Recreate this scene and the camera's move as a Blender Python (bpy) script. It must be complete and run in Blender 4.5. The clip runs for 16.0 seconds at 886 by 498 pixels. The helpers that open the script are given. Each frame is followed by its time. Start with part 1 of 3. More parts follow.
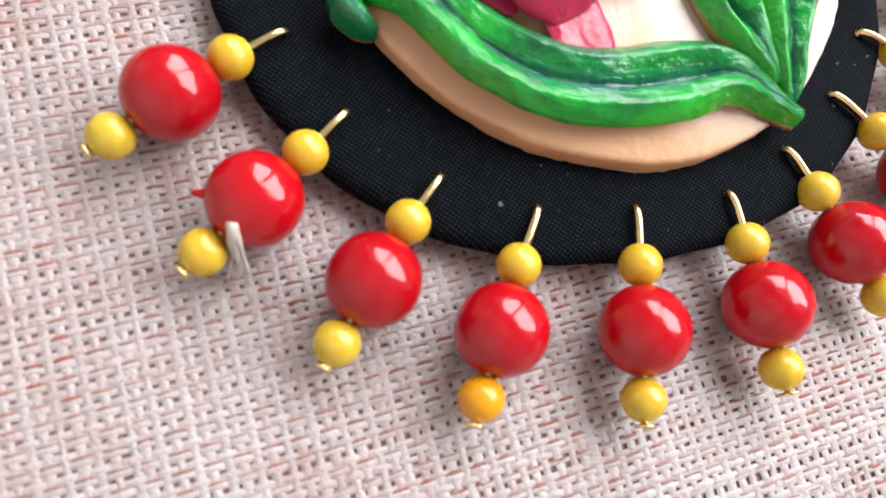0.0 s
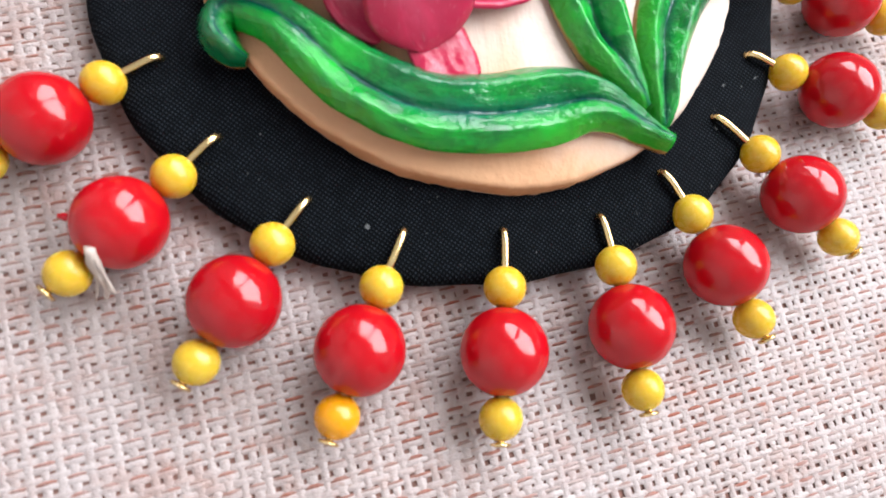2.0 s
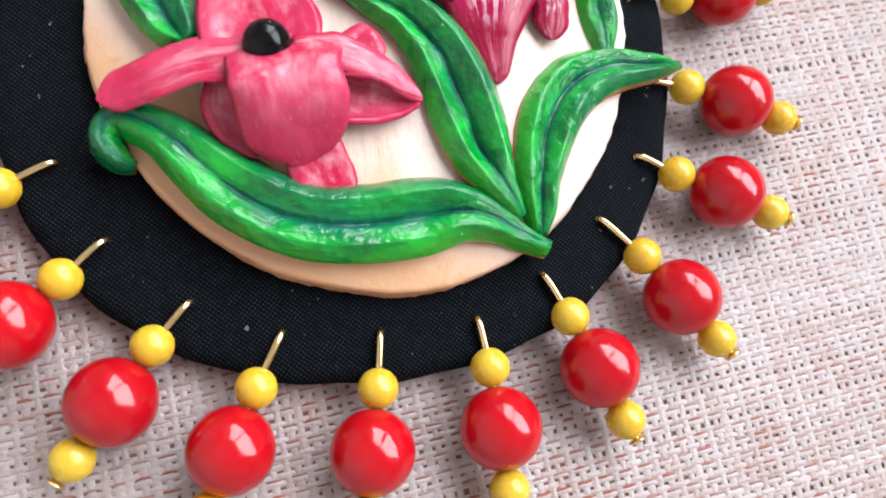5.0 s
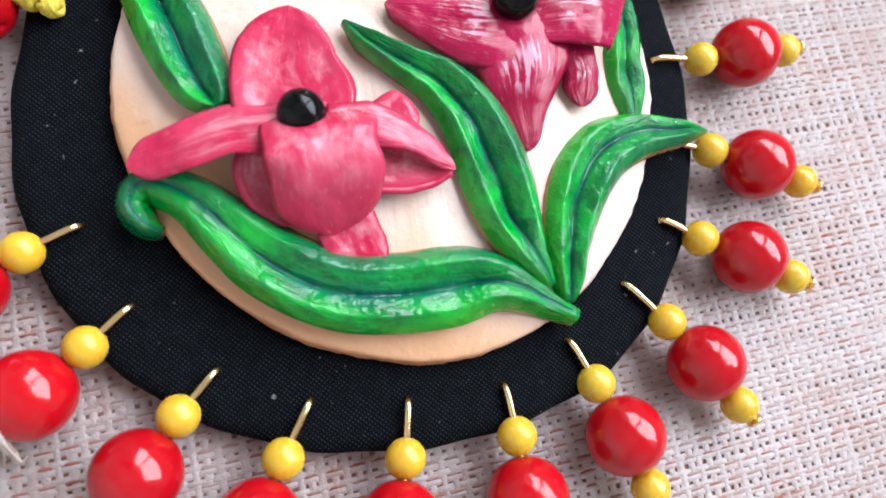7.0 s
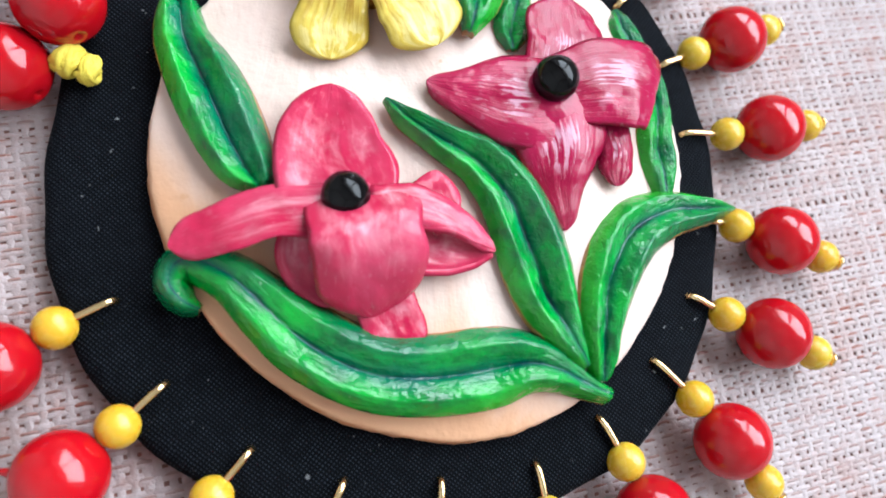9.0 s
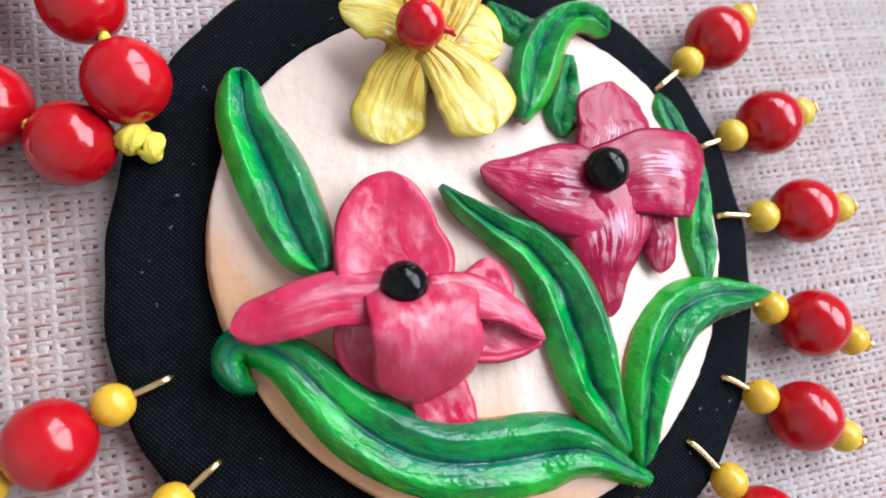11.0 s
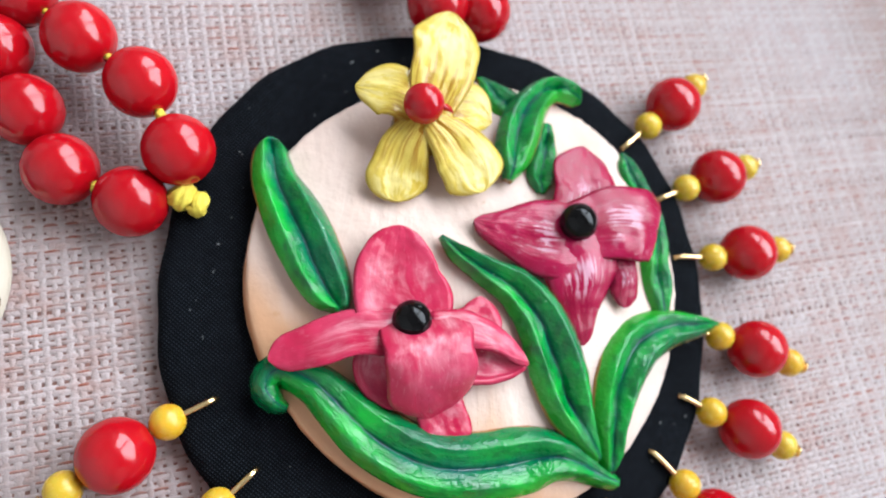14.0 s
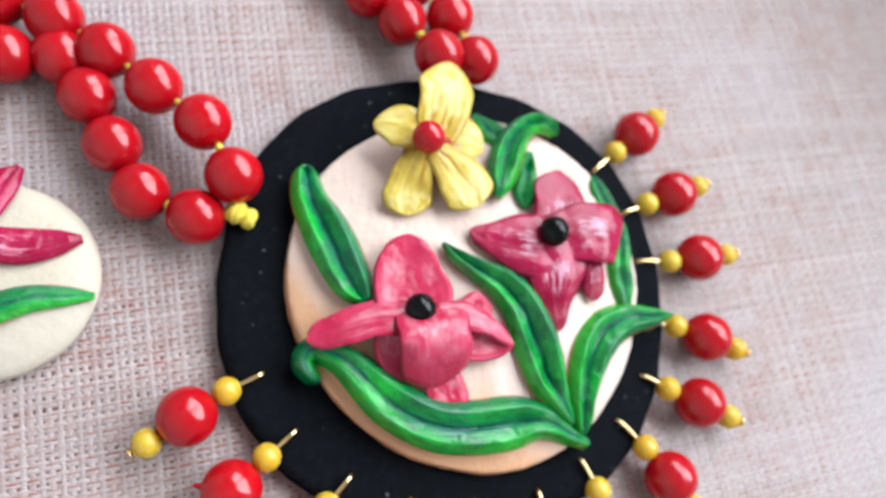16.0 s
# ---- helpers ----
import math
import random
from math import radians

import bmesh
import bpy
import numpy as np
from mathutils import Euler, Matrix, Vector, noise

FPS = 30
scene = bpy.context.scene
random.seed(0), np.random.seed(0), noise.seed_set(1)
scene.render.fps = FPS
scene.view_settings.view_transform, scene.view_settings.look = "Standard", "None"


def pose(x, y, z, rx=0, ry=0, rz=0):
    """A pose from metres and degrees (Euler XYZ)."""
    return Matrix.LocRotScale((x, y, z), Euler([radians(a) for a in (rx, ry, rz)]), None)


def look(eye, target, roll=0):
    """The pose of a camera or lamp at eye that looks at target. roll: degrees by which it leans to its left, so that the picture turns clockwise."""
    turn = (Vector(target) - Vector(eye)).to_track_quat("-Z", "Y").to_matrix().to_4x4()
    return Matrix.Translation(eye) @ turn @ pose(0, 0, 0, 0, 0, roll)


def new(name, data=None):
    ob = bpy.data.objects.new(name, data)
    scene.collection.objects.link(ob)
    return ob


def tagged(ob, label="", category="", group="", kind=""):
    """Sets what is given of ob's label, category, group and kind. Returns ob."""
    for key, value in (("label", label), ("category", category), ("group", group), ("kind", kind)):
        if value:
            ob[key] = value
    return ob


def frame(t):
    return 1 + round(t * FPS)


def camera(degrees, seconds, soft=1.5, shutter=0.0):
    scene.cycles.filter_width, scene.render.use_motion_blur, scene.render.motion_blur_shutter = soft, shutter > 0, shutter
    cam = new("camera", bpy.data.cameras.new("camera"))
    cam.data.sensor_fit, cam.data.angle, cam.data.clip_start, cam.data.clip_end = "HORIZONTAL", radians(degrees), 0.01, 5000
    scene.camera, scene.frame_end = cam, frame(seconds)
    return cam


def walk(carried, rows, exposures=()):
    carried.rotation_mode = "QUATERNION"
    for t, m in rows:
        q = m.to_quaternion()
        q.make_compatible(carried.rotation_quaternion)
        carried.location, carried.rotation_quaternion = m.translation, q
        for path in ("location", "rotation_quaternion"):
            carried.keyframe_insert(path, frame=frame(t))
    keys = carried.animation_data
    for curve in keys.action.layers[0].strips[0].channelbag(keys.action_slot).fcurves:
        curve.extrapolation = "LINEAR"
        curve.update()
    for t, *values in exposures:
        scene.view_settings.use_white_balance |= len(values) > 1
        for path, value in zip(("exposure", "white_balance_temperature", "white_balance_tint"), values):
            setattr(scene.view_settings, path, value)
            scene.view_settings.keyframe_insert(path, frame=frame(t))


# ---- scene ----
MM = 0.001  # plans below are in millimetres

# camera: seconds, place in millimetres, turn in degrees
cam = camera(64.35, 16.0, soft=1.8)
cam.data.dof.use_dof, cam.data.dof.focus_distance, cam.data.dof.aperture_fstop = True, 0.084, 20.0
ROWS = [
    (0, -34.57, -55.77, 71.16, 13.82, -10.94, -6.07),
    (0.5, -32.29, -54.54, 71.40, 13.50, -11.05, -6.25),
    (1, -28.43, -54.33, 73.65, 12.75, -10.64, -5.94),
    (1.5, -24.64, -53.62, 76.40, 12.11, -10.43, -5.82),
    (2, -19.59, -53.91, 76.86, 12.41, -9.94, -5.17),
    (2.5, -15.64, -52.73, 79.12, 11.57, -9.48, -4.66),
    (3, -12.00, -51.53, 78.77, 11.24, -8.87, -4.10),
    (3.5, -6.97, -49.76, 81.16, 11.98, -8.79, -4.15),
    (4, -3.82, -48.19, 83.00, 12.11, -8.45, -3.86),
    (6.5, -8.60, -38.31, 85.93, 12.30, -10.62, -3.32),
    (7, -9.82, -36.89, 85.13, 12.35, -10.71, -3.02),
    (7.5, -10.59, -36.28, 84.44, 12.72, -11.09, -2.80),
    (8, -12.58, -33.91, 83.93, 12.88, -11.75, -2.57),
    (8.5, -14.31, -31.38, 83.67, 12.84, -12.38, -2.46),
    (9, -16.35, -28.87, 85.44, 12.92, -12.70, -2.11),
    (11.5, -24.87, -19.87, 88.83, 13.88, -13.77, -0.23),
    (12, -26.03, -19.34, 91.93, 14.32, -13.65, -0.13),
    (12.5, -26.88, -19.25, 93.06, 14.19, -14.00, 0.00),
    (13, -26.78, -20.29, 94.67, 14.36, -14.36, -0.26),
    (13.5, -27.78, -21.05, 98.27, 14.83, -14.72, -0.59),
    (14, -29.68, -22.07, 102.58, 15.28, -15.05, -0.85),
    (14.5, -32.11, -24.38, 107.05, 16.14, -15.18, -0.95),
    (15, -34.15, -26.14, 112.69, 16.76, -14.55, -0.81),
    (15.5, -34.66, -28.60, 117.83, 17.04, -14.44, -0.89),
    (16, -35.52, -30.85, 123.87, 17.01, -14.81, -1.15),
]
walk(cam, [(t, pose(x * MM, y * MM, z * MM, rx, ry, rz)) for t, x, y, z, rx, ry, rz in ROWS],
     [(0.0, 0.18, 6600, 10), (3.5, 0.16, 6500, 10), (6.5, 0.08, 6250, 10), (9.0, 0.06, 6050, 10), (12.5, -0.17, 6100, 10), (16.0, -0.06, 6250, 9)])

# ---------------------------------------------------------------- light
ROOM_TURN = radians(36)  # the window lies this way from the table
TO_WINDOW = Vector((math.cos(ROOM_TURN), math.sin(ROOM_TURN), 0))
world = bpy.data.worlds.new("world")
scene.world = world
world.use_nodes = True
wn, wl = world.node_tree.nodes, world.node_tree.links
sky = wn.new("ShaderNodeTexSky")
sky.sky_type, sky.sun_disc = "NISHITA", False
sky.sun_elevation, sky.sun_rotation = radians(48), math.atan2(TO_WINDOW.x, TO_WINDOW.y)
wl.new(sky.outputs[0], wn["Background"].inputs[0])
wn["Background"].inputs[1].default_value = 0.1
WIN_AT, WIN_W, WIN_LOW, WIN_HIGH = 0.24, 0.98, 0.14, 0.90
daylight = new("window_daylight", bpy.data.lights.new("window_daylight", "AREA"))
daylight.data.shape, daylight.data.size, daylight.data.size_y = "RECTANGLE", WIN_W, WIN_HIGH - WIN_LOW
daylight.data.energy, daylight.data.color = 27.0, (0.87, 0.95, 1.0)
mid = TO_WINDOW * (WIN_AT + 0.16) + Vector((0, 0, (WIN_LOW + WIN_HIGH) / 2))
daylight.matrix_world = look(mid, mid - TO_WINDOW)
scene.view_settings.exposure = 0.0


# ---------------------------------------------------------------- materials
class Nodes:
    """A node material under construction."""

    def __init__(self, name, rough=0.5, metal=0.0, spec=0.5):
        self.m = bpy.data.materials.new(name)
        self.m.use_nodes = True
        self.n, self.l = self.m.node_tree.nodes, self.m.node_tree.links
        self.b = self.n["Principled BSDF"]
        self.set(Roughness=rough, Metallic=metal)
        self.b.inputs["Specular IOR Level"].default_value = spec

    def set(self, **kw):
        for k, v in kw.items():
            self.put(self.b.inputs[k.replace("_", " ")], v)

    def put(self, sock, v):
        if hasattr(v, "is_linked") or hasattr(v, "links"):
            self.l.new(v, sock)
        elif isinstance(v, tuple) and len(v) == 3 and sock.type == "RGBA":
            sock.default_value = (*v, 1)
        else:
            sock.default_value = v

    def coord(self, kind="Object", scale=(1, 1, 1), turn=0.0):
        t, p = self.n.new("ShaderNodeTexCoord"), self.n.new("ShaderNodeMapping")
        self.l.new(t.outputs[kind], p.inputs[0])
        p.inputs["Scale"].default_value = scale
        p.inputs["Rotation"].default_value = (0, 0, radians(turn))
        return p.outputs[0]

    def noise(self, vec, scale, detail=3, rough=0.55, dist=0.0):
        t = self.n.new("ShaderNodeTexNoise")
        self.l.new(vec, t.inputs["Vector"])
        for k, v in (("Scale", scale), ("Detail", detail), ("Roughness", rough), ("Distortion", dist)):
            t.inputs[k].default_value = v
        return t.outputs["Fac"]

    def wave(self, vec, scale, dist=0.0, axis="X"):
        t = self.n.new("ShaderNodeTexWave")
        t.bands_direction = axis
        self.l.new(vec, t.inputs["Vector"])
        t.inputs["Scale"].default_value, t.inputs["Distortion"].default_value = scale, dist
        return t.outputs["Fac"]

    def ramp(self, fac, stops, ease="EASE"):
        t = self.n.new("ShaderNodeValToRGB")
        t.color_ramp.interpolation = ease
        self.l.new(fac, t.inputs[0])
        e = t.color_ramp.elements
        while len(e) < len(stops):
            e.new(0.5)
        for s, (p, c) in zip(e, stops):
            s.position = p
            s.color = (*c, 1) if isinstance(c, tuple) else (c, c, c, 1)
        return t.outputs[0]

    def mix(self, fac, a, b, kind="MIX"):
        t = self.n.new("ShaderNodeMix")
        t.data_type, t.blend_type = "RGBA", kind
        self.put(t.inputs[0], fac), self.put(t.inputs[6], a), self.put(t.inputs[7], b)
        return t.outputs[2]

    def math(self, op, a, b=0.0):
        t = self.n.new("ShaderNodeMath")
        t.operation = op
        self.put(t.inputs[0], a), self.put(t.inputs[1], b)
        return t.outputs[0]

    def axis(self, vec, i):
        t = self.n.new("ShaderNodeSeparateXYZ")
        self.l.new(vec, t.inputs[0])
        return t.outputs[i]

    def bump(self, height, dist, strength=1.0):
        t = self.n.new("ShaderNodeBump")
        t.inputs["Strength"].default_value, t.inputs["Distance"].default_value = strength, dist
        self.put(t.inputs["Height"], height)
        self.l.new(t.outputs[0], self.b.inputs["Normal"])

    def per_object(self):
        return self.n.new("ShaderNodeObjectInfo").outputs["Random"]

    def per_island(self):
        return self.n.new("ShaderNodeNewGeometry").outputs["Random Per Island"]


def bead_paint(name, a, b, rough, sss=0.0, spec=0.45):
    k = Nodes(name, rough, 0.0, spec)
    v = k.coord()
    c = k.mix(k.per_object(), a, b)
    c = k.mix(k.ramp(k.noise(v, 500, 4), [(0.40, 0.0), (0.80, 0.25)]), c, tuple(x * 0.78 for x in a))
    k.set(Base_Color=c, Roughness=k.ramp(k.noise(v, 900, 3), [(0.3, rough * 0.7), (0.75, rough * 1.7)]))
    if sss:
        k.set(Subsurface_Weight=sss, Subsurface_Scale=0.001)
        k.b.inputs["Subsurface Radius"].default_value = (1.0, 0.5, 0.15)
    k.bump(k.noise(v, 330, 2), 0.0003, 0.5)
    return k.m


RED = bead_paint("red_glass", (0.43, 0.003, 0.008), (0.37, 0.003, 0.008), 0.085, 0.2)
YELLOW = bead_paint("yellow_glass", (0.58, 0.39, 0.035), (0.61, 0.35, 0.022), 0.24, 0.5)
ORANGE = bead_paint("amber_glass", (0.68, 0.26, 0.004), (0.70, 0.28, 0.006), 0.22, 0.15)
BLACK_BEAD = bead_paint("black_glass", (0.002, 0.002, 0.0025), (0.003, 0.0025, 0.0025), 0.10, 0.0, 0.22)


def make_gold():
    k = Nodes("brass_wire", 0.25, 1.0)
    v = k.coord()
    k.set(Base_Color=k.mix(k.noise(v, 700, 3), (0.74, 0.50, 0.20), (0.86, 0.66, 0.36)))
    k.bump(k.noise(v, 1500, 2), 0.00005, 0.4)
    return k.m


def make_fabric():
    k = Nodes("black_cotton", 0.85, 0.0, 0.08)
    v = k.coord(turn=38)
    a, b = k.wave(v, 740, 1.2, "X"), k.wave(v, 740, 1.2, "Y")
    weave = k.math("POWER", k.math("MULTIPLY", a, b), 1.6)
    big = k.noise(k.coord(), 60, 3)
    c = k.mix(k.math("MULTIPLY", weave, k.ramp(k.noise(v, 900, 2), [(0.3, 0.4), (0.7, 1.0)])), (0.0004, 0.0007, 0.0015), (0.024, 0.029, 0.038))
    c = k.mix(k.ramp(big, [(0.4, 0.0), (0.75, 0.3)]), c, (0.0032, 0.0038, 0.0056))
    lint = k.ramp(k.noise(k.coord(), 1100, 1, 0.3), [(0.775, 0.0), (0.83, 0.5)])
    c = k.mix(lint, c, (0.22, 0.22, 0.22))
    k.set(Base_Color=c, Sheen_Weight=0.0)
    k.bump(k.math("ADD", weave, k.math("MULTIPLY", big, 2.0)), 0.00016, 0.8)
    return k.m


def make_clay(name, light, dark, rim=True):
    k = Nodes(name, 0.5, 0.0, 0.2)
    v = k.coord()
    strokes = k.noise(k.coord(scale=(1, 0.45, 1), turn=35), 55, 5, 0.6, 1.0)
    c = k.mix(k.ramp(strokes, [(0.40, 0.0), (0.78, 0.9)]), light, dark)
    c = k.mix(k.ramp(k.noise(v, 45, 3), [(0.45, 0.0), (0.75, 0.55)]), c, tuple(x * y for x, y in zip(light, (1.0, 1.04, 1.1))))
    c = k.mix(k.ramp(k.noise(v, 420, 2, 0.4), [(0.74, 0.0), (0.8, 0.6)]), c, (0.45, 0.27, 0.15))
    if rim:  # bare terracotta where the paint thins out at the rim
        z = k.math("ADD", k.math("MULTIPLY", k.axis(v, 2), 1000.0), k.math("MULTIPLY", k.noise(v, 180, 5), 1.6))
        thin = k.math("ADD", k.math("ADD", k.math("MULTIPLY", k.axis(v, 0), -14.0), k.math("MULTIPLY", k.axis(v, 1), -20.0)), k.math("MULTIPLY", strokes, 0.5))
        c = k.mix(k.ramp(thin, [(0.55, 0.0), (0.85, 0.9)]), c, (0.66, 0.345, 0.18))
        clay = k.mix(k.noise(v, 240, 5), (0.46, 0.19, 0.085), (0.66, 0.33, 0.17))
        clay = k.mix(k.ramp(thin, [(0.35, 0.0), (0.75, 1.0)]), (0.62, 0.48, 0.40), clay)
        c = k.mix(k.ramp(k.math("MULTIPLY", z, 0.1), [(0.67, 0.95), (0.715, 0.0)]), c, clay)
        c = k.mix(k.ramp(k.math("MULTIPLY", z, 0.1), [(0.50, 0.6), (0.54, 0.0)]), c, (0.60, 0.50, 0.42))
    k.set(Base_Color=c, Roughness=k.ramp(strokes, [(0.3, 0.38), (0.8, 0.6)]))
    k.bump(k.math("ADD", k.noise(v, 330, 4), k.math("MULTIPLY", strokes, 2.4)), 0.00045, 0.6)
    return k.m


def make_leaf(name, dark, mid, light, groove):
    k = Nodes(name, 0.2, 0.0, 0.5)
    uv, v = k.coord("UV"), k.coord()
    dab = k.noise(k.coord("UV", (1.6, 5.0, 1)), 2.2, 4, 0.6, 0.8)
    fine = k.noise(k.coord("UV", (3.0, 8.0, 1)), 3.0, 4, 0.6, 0.8)
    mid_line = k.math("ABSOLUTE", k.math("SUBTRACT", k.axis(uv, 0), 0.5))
    c = k.mix(k.ramp(dab, [(0.36, 0.0), (0.62, 1.0)]), dark, mid)
    c = k.mix(k.ramp(k.math("ADD", k.noise(v, 95, 4, 0.6, 0.4), k.math("MULTIPLY", mid_line, 0.35)), [(0.54, 0.0), (0.74, 0.85)]), c, light)
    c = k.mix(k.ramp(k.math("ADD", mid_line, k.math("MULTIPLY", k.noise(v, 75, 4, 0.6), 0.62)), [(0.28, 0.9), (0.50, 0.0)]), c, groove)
    # dark blue crease line: groove paint, deepened with the crease's shade as colour
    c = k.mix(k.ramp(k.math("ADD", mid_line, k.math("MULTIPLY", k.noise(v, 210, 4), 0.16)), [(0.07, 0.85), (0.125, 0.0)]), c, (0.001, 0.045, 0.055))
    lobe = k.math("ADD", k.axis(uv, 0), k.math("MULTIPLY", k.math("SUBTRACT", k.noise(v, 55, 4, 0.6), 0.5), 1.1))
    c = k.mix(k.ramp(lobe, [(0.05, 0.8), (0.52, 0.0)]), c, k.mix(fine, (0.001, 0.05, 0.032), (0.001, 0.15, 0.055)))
    c = k.mix(k.ramp(k.noise(v, 70, 4, 0.6), [(0.62, 0.0), (0.72, 0.4)]), c, (0.001, 0.06, 0.075))
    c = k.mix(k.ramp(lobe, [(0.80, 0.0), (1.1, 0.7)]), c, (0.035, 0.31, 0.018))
    # pale strokes: glints on the gloss, put into the base colour
    c = k.mix(k.ramp(fine, [(0.62, 0.0), (0.74, 0.22)]), c, (0.03, 0.32, 0.10))
    c = k.mix(k.ramp(k.noise(v, 800, 2), [(0.72, 0.0), (0.8, 0.6)]), c, (0.40, 0.70, 0.48))
    c = k.mix(k.ramp(k.math("ADD", mid_line, k.math("MULTIPLY", k.noise(v, 300, 3), 0.06)), [(0.518, 0.0), (0.54, 0.85)]), c, (0.36, 0.13, 0.05))
    k.set(Base_Color=c, Roughness=k.ramp(fine, [(0.3, 0.05), (0.8, 0.14)]))
    k.bump(k.math("ADD", k.math("MULTIPLY", fine, 0.6), k.math("ADD", k.noise(v, 280, 3, 0.5), k.math("MULTIPLY", k.noise(v, 900, 2), 0.35))), 0.0006, 0.85)
    return k.m


def make_petal(name, deep, mid, pale, streak=0.7, line=None, window=(0.12, 0.32, 0.5, 0.78), fineness=4.2, cut=0.5, spread=0.5, soft=0.07):
    """Brushed petal paint; pale strokes lie in a window of the petal's length, dark lines run out from its base."""
    k = Nodes(name, 0.28, 0.0, 0.32)
    v = k.coord()
    uv = k.coord("UV")
    way = k.math("FRACT", k.axis(uv, 1))
    long = k.noise(k.coord("UV", (1.3, 1.6, 1)), 3.0, 4, 0.6, 0.5)
    fine = k.noise(k.coord("UV", (fineness, 0.7, 1)), 3.0, 3, 0.6, 0.3)
    c = k.mix(k.ramp(k.noise(v, 110, 3), [(0.3, 0.0), (0.7, 1.0)]), deep, mid)
    w = window
    here = k.ramp(k.math("ADD", way, k.math("MULTIPLY", k.math("SUBTRACT", fine, 0.5), 0.35)), [(w[0], 0.0), (w[1], 1.0), (w[2], 1.0), (w[3], 0.0)])
    brush = k.ramp(k.math("ADD", k.math("MULTIPLY", fine, 0.6), k.math("MULTIPLY", long, 0.5)), [(cut, 0.0), (cut + soft, 1.0)])
    edge = k.math("ABSOLUTE", k.math("SUBTRACT", k.axis(uv, 0), 0.5))
    here = k.math("MULTIPLY", here, k.ramp(k.math("ADD", edge, k.math("MULTIPLY", long, spread)), [(0.42, 1.0), (0.55, 0.0)]))
    c = k.mix(k.math("MULTIPLY", k.math("MULTIPLY", here, brush), streak), c, pale)
    c = k.mix(k.ramp(k.noise(v, 260, 3), [(0.62, 0.0), (0.74, 0.16)]), c, pale)
    c = k.mix(k.ramp(k.noise(k.coord("UV", (9.0, 5.0, 1)), 3.0, 3, 0.6, 0.4), [(0.60, 0.0), (0.68, 0.12)]), c, pale)
    if line:
        near = k.ramp(way, [(0.2, 0.95), (0.7, 0.12)])
        c = k.mix(k.math("MULTIPLY", near, k.ramp(k.noise(k.coord("UV", (7.0, 0.5, 1)), 3.0, 3, 0.6, 0.25), [(0.41, 1.0), (0.51, 0.0)])), c, line)
    c = k.mix(k.ramp(edge, [(0.56, 0.0), (0.60, 0.7)]), c, tuple(0.5 * x + 0.5 * y for x, y in zip(deep, (0.4, 0.2, 0.12))))
    k.set(Base_Color=c, Roughness=k.ramp(fine, [(0.3, 0.13), (0.8, 0.34)]))
    k.bump(k.math("ADD", k.math("MULTIPLY", fine, 0.4), k.math("ADD", k.noise(v, 200, 2), k.math("MULTIPLY", k.noise(v, 900, 2), 0.3))), 0.00035, 0.6)
    return k.m


def make_thread():
    k = Nodes("burlap_thread", 0.5, 0.0, 0.8)
    v = k.coord()
    per = k.per_island()
    c = k.mix(per, (0.31, 0.234, 0.222), (0.385, 0.303, 0.29))
    patch = k.math("ADD", k.noise(v, 190, 4, 0.6), k.math("MULTIPLY", k.noise(v, 22, 3), 0.25))
    c = k.mix(k.ramp(patch, [(0.60, 0.0), (0.82, 0.5)]), c, (0.29, 0.145, 0.115))
    c = k.mix(k.ramp(k.noise(v, 650, 3, 0.6), [(0.52, 0.0), (0.68, 0.4)]), c, (0.29, 0.16, 0.13))
    c = k.mix(k.ramp(k.noise(v, 14, 3), [(0.45, 0.0), (0.75, 0.5)]), c, (0.41, 0.37, 0.38))
    k.set(Base_Color=c, Sheen_Weight=0.08)
    k.bump(k.noise(v, 2600, 3), 0.0002, 0.7)
    return k.m


def make_tinted():
    k = Nodes("tinted_thread", 0.8, 0.0, 0.3)
    v = k.coord()
    c = k.mix(k.ramp(k.noise(v, 150, 4, 0.65), [(0.40, 0.0), (0.62, 1.0)]), (0.28, 0.19, 0.17), (0.26, 0.085, 0.058))
    k.set(Base_Color=k.mix(k.ramp(k.noise(v, 30, 3), [(0.4, 0.0), (0.7, 0.6)]), c, (0.42, 0.34, 0.33)))
    k.bump(k.noise(v, 2600, 3), 0.0002, 0.7)
    return k.m


def make_backing():
    k = Nodes("backing_cloth", 0.9)
    v = k.coord()
    k.set(Base_Color=k.mix(k.noise(v, 420, 3), (0.13, 0.075, 0.065), (0.28, 0.12, 0.09)))
    k.bump(k.noise(v, 1200, 3), 0.0003, 0.6)
    return k.m


def make_table():
    k = Nodes("table_cloth_far", 0.85)
    v = k.coord()
    k.set(Base_Color=k.mix(k.noise(v, 600, 4), (0.36, 0.28, 0.27), (0.56, 0.47, 0.45)))
    k.bump(k.noise(v, 1200, 3), 0.0004, 0.6)
    return k.m


def plain(name, a, b, rough, scale):
    k = Nodes(name, rough)
    v = k.coord()
    k.set(Base_Color=k.mix(k.noise(v, scale, 4), a, b))
    k.bump(k.noise(v, scale * 3, 3), 0.0002, 0.6)
    return k.m


GOLD, FABRIC, THREAD, BACKING, TABLE = make_gold(), make_fabric(), make_thread(), make_backing(), make_table()
TINTED = make_tinted()
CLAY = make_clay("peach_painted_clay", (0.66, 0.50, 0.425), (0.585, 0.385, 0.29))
CREAM = make_clay("cream_painted_clay", (0.50, 0.425, 0.335), (0.46, 0.36, 0.265), False)
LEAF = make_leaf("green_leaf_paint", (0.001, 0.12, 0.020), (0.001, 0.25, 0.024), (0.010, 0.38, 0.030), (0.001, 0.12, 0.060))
PINK = make_petal("rose_petal_paint", (0.40, 0.010, 0.046), (0.50, 0.044, 0.098), (0.74, 0.40, 0.44), 0.48, None, (0.0, 0.12, 0.45, 0.8), 1.8, 0.46, 0.2, 0.3)
